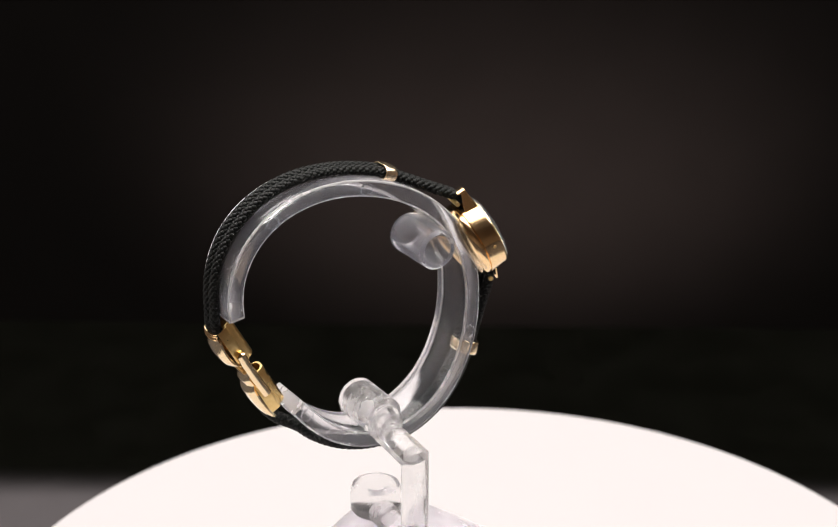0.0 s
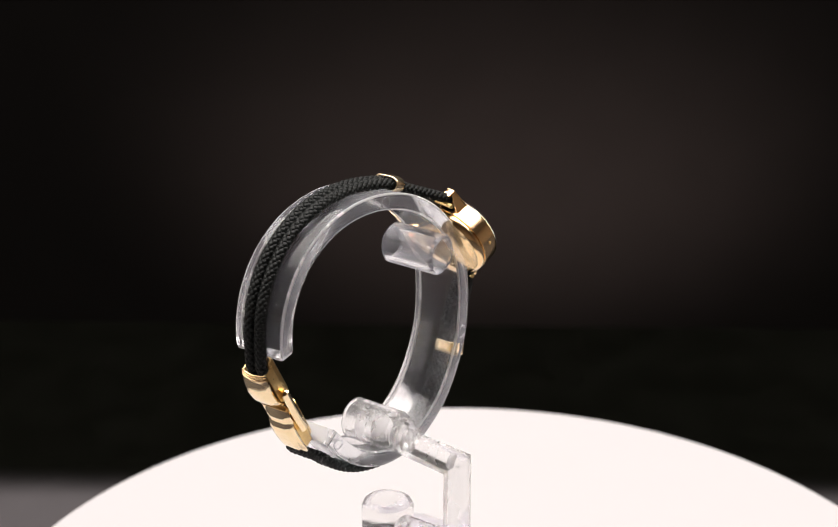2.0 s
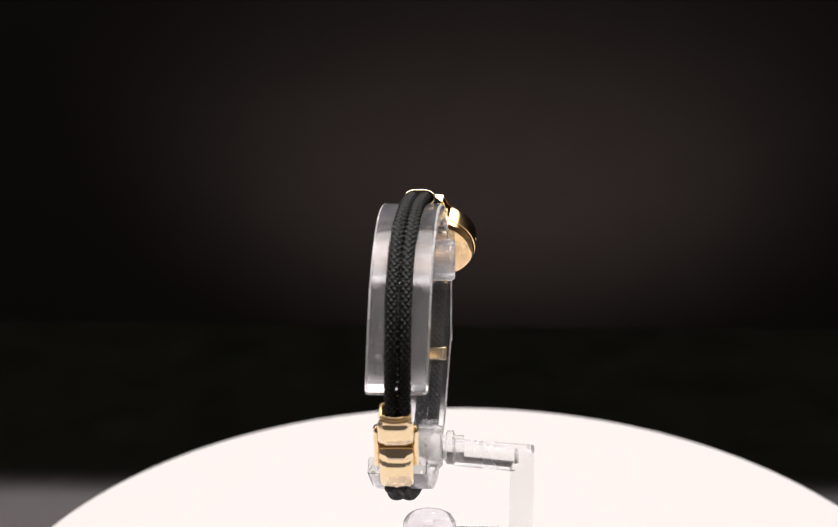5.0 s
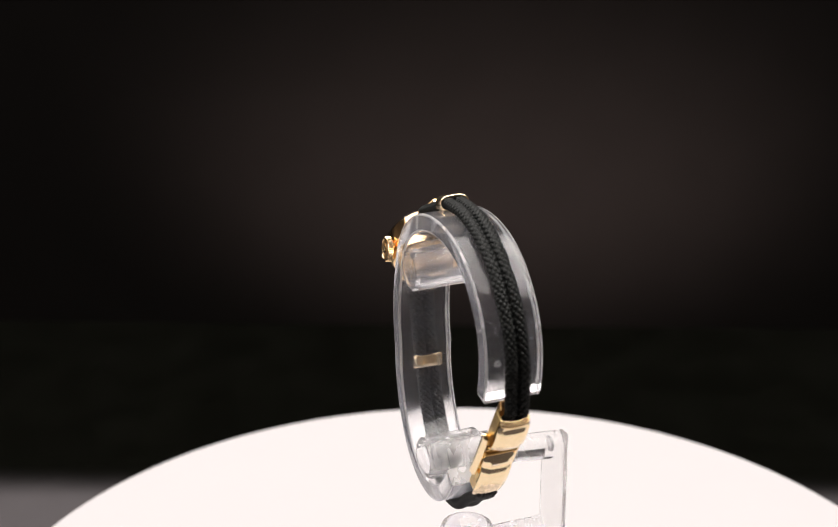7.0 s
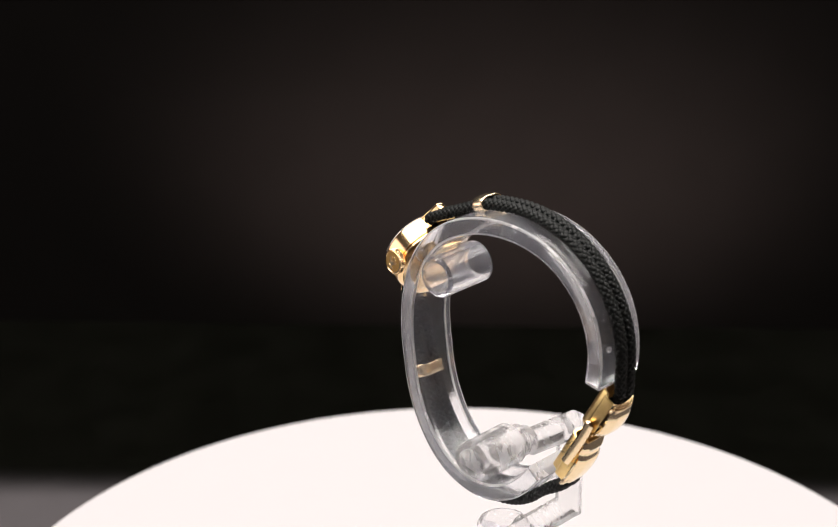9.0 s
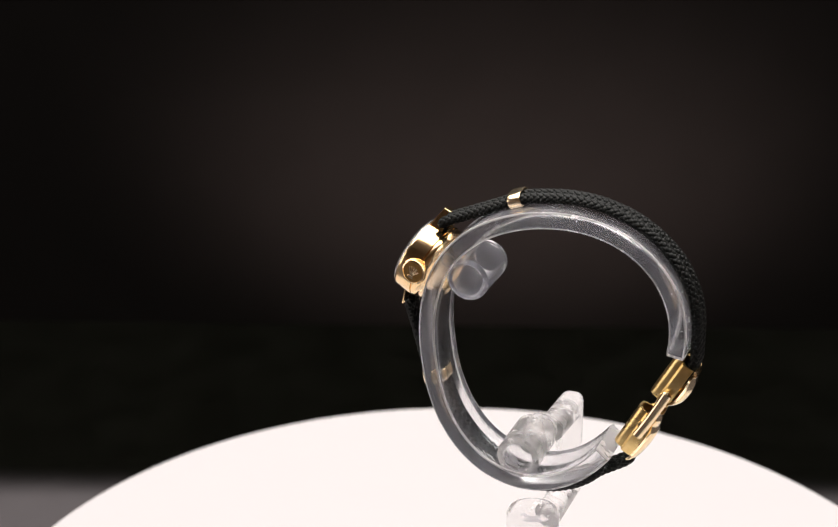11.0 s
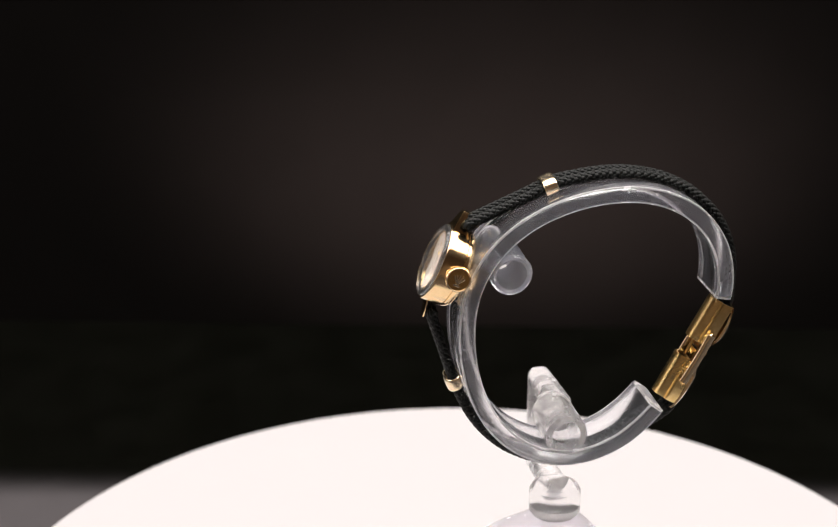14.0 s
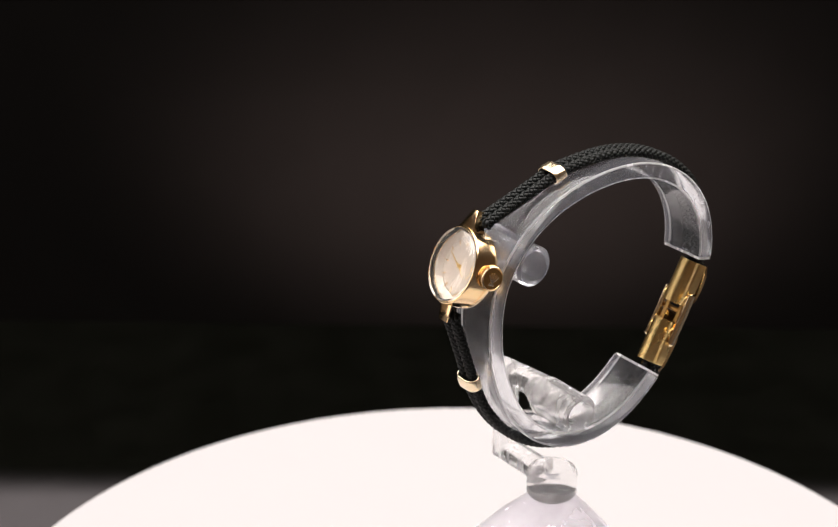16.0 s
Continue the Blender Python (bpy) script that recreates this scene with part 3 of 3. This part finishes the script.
def leaf(s0, s1, q_of, half, name, clasp, label):
    """A bulged cover plate with turned-down sides."""
    n, m = 22, 9
    top, bot = [], []
    for i in range(n + 1):
        s = s0 + (s1 - s0) * i / n
        q = q_of(i / n)
        for j in range(2 * m + 1):
            e = (j - m) / m
            drop = 0.28 * e * e + (0.55 * max(0.0, abs(e) - 0.82) / 0.18 * (0.6 + 0.4 * math.sin(math.pi * i / n)))
            panel = 0.20 if (abs(e) < 0.62 and 0.10 < i / n < 0.93) else 0.0
            f = i / n
            y = half * e * (1 - 0.13 * (max(0.0, abs(2 * f - 1) - 0.72) / 0.28) ** 2)
            top.append(CLASP @ Vector((s, y, q - drop + panel)))
            bot.append(CLASP @ Vector((s, y * 0.93, q - drop - 0.42)))
    bm = bmesh.new()
    tv, bv = [bm.verts.new(p) for p in top], [bm.verts.new(p) for p in bot]
    w = 2 * m + 1
    for i in range(n):
        for j in range(2 * m):
            a = i * w + j
            bm.faces.new((tv[a], tv[a + 1], tv[a + w + 1], tv[a + w]))
            bm.faces.new((bv[a], bv[a + w], bv[a + w + 1], bv[a + 1]))
    for i in range(n):
        for j in (0, 2 * m):
            a = i * w + j
            bm.faces.new((tv[a], tv[a + w], bv[a + w], bv[a]))
    for j in range(2 * m):
        for i in (0, n):
            a = i * w + j
            bm.faces.new((tv[a], tv[a + 1], bv[a + 1], bv[a]))
    return part(name, bm, GOLD_PALE, clasp, label, angle=35)


def channel(s0, s1, clasp):
    """An open folded trough that holds the cord ends."""
    half = [(0, -0.5), (0.7, -0.46), (1.3, -0.28), (1.72, 0.08), (1.92, 0.55), (2.0, 1.0), (2.1, 1.25), (2.75, 1.35), (3.0, 1.6), (3.05, 2.0), (3.05, 3.6)]
    inner = [(2.72, 3.6), (2.7, 2.1), (2.5, 1.8), (1.9, 1.65), (1.7, 1.2), (1.5, 0.6), (1.1, 0.2), (0.6, 0.0), (0, -0.05)]
    prof = half + inner + [(-x, q) for x, q in reversed(inner[:-1])] + [(-x, q) for x, q in reversed(half[1:])]
    secs = [[CLASP @ Vector((s, a * w, b)) for a, b in prof] for s, w in ((s0, 0.86), (s0 + 0.3, 0.9), (s1 - 0.3, 0.9), (s1, 0.86))]
    return part("channel", sweep(secs), GOLD_SOFT, clasp, "folded gold trough inside the clasp", angle=30)


def build_clasp(watch):
    frame_bm = box(5.0, 16.0, -2.3, -1.35, 2.3, 2.6, CLASP, 0.1)
    box(5.0, 16.0, 1.35, 2.3, 2.3, 2.6, CLASP, 0.1, frame_bm)
    box(4.0, 8.6, -1.4, 1.4, 2.3, 2.6, CLASP, 0.1, frame_bm)
    box(12.7, 17.0, -1.4, 1.4, 2.3, 2.6, CLASP, 0.1, frame_bm)
    # frame in the darker gold: the gap's shade sits in its colour
    clasp = part("clasp", frame_bm, DARK_GOLD, watch, "yellow gold folding clasp between the cord ends")
    channel(-0.2, 8.8, clasp)
    channel(12.6, 21.6, clasp)
    leaf(0.8, 9.0, lambda f: 4.6 + 0.95 * (1 - (2 * f - 1.0) ** 2) - 0.25 * f - 1.2 * max(0.0, f - 0.7) ** 2 / 0.09 + 0.2 * max(0.0, 0.1 - f) * 10, 3.05, "cover", clasp, "bulged polished gold cover plate")
    leaf(10.8, 22.8, lambda f: 3.95 + 0.95 * (1 - (2 * f - 1.0) ** 2) + 0.2 * f - 0.5 * max(0.0, 0.2 - f) ** 2 / 0.04 - 0.45 * math.exp(-((f - 0.23) / 0.07) ** 2), 2.95, "cover", clasp, "bulged polished gold cover plate")
    for k, (y, w) in enumerate(((-1.15, 0.16), (-0.7, 0.22), (-0.2, 0.16), (0.3, 0.24), (0.8, 0.16), (1.2, 0.14))):
        part("engraving", box(4.3, 5.2, y - w / 2, y + w / 2, 5.25, 5.46, CLASP, 0.02), GOLD_SOFT, clasp, "plain engraved bar")
    # rolled lips at the mouth of the upper cover
    for x, q, r in ((0.0, 4.3, 0.22), (0.42, 4.5, 0.24), (0.9, 4.72, 0.26)):
        secs = []
        for k in range(21):
            f = k / 10 - 1
            c = CLASP @ Vector((x - 0.25 * f * f, 2.8 * f, q - 0.55 * f * f))
            w = r * math.sqrt(max(0.05, 1 - f ** 8))
            secs.append([c + CL_D * (w * math.cos(a)) + CL_N * (w * math.sin(a)) for a in (2 * math.pi * j / 12 for j in range(12))])
        part("lip", sweep(secs), GOLD, clasp, "rolled gold lip")
    m = CLASP @ Matrix.Translation((10.1, 0, 3.4)) @ Matrix.Rotation(radians(90), 4, "X")
    # pin darkened in colour too, as shaded between the covers
    part("hinge_pin", lathe([(0, -2.9), (0.4, -2.9), (0.52, -2.75), (0.52, 2.75), (0.4, 2.9), (0, 2.9)], m, 24), DARK_GOLD, clasp, "round gold hinge pin")
    for side in (-1, 1):
        secs = []
        for k in range(25):
            f = k / 24
            x = 5.7 + 11.6 * f
            r = math.sqrt(max(0.02, 1 - max(0.0, abs(2 * f - 1) - 0.93) ** 2 / 0.0049))
            secs.append([CLASP @ Vector((x, side * 3.35 + 0.6 * r * math.cos(a), 2.3 + 0.15 * math.cos(math.pi * (f - 0.5)) + 0.9 * r * math.sin(a)))
                         for a in (2 * math.pi * j / 16 for j in range(16))])
        part("side_rail", sweep(secs), GOLD_PALE, clasp, "slim rounded gold side rail")
        for x in (7.6, 14.6):
            m = CLASP @ Matrix.Translation((x, side * 2.78, 2.15)) @ Matrix.Rotation(radians(90), 4, "X")
            part("knuckle", lathe([(0.55, -0.2), (0.95, -0.2), (1.05, -0.1), (1.05, 0.1), (0.95, 0.2), (0.55, 0.2), (0.55, -0.2)], m, 28), GOLD_SOFT, clasp, "round gold hinge eye")
    return clasp


def build_watch():
    w = empty("wristwatch", pose(0, 0, 0, 0, 0, HEADING))
    tagged(w, "small yellow gold wristwatch with black cord strap round the stand's ring", "watch")
    build_case(w)
    build_clasp(w)
    for k, side in enumerate((-1, 1)):
        braid("cord", upper_points(), side, w, 11 + k)
        braid("cord", lower_points(), side, w, 21 + k, True)
    for a, off, shift in ((73.0, 1.1, 0.1), (-24.0, 1.35, 0.0)):
        p, d = ring_point(radians(a), off), ring_point(radians(a + 1), off) - ring_point(radians(a - 1), off)
        keeper(p.x, p.y, d, w, shift=shift)
    return w


WATCH = build_watch()


# ---------------------------------------------------------------- what turns on the platter
def heading(t):
    """The platter's turn at t seconds: an even spin that runs a touch ahead half way round."""
    ahead = np.interp(t, (0.0, 2.0, 4.0, 6.5, 8.0, 9.2, 11.4, 13.0, 16.0), (0.0, 0.0, 0.2, 0.75, 0.95, 0.95, 0.45, 0.0, 0.0))
    return SPIN * t + float(ahead)


def motions():
    steps = [0.5 * k for k in range(33)]
    walk(PLATTER, [(t, pose(0, 0, 0.040, 0, 0, heading(t))) for t in steps])
    walk(STAND, [(t, pose(0, 0, 0, 0, 0, HEADING + heading(t))) for t in steps])
    walk(WATCH, [(t, pose(0, 0, 0, 0, 0, HEADING + heading(t))) for t in steps])


motions()
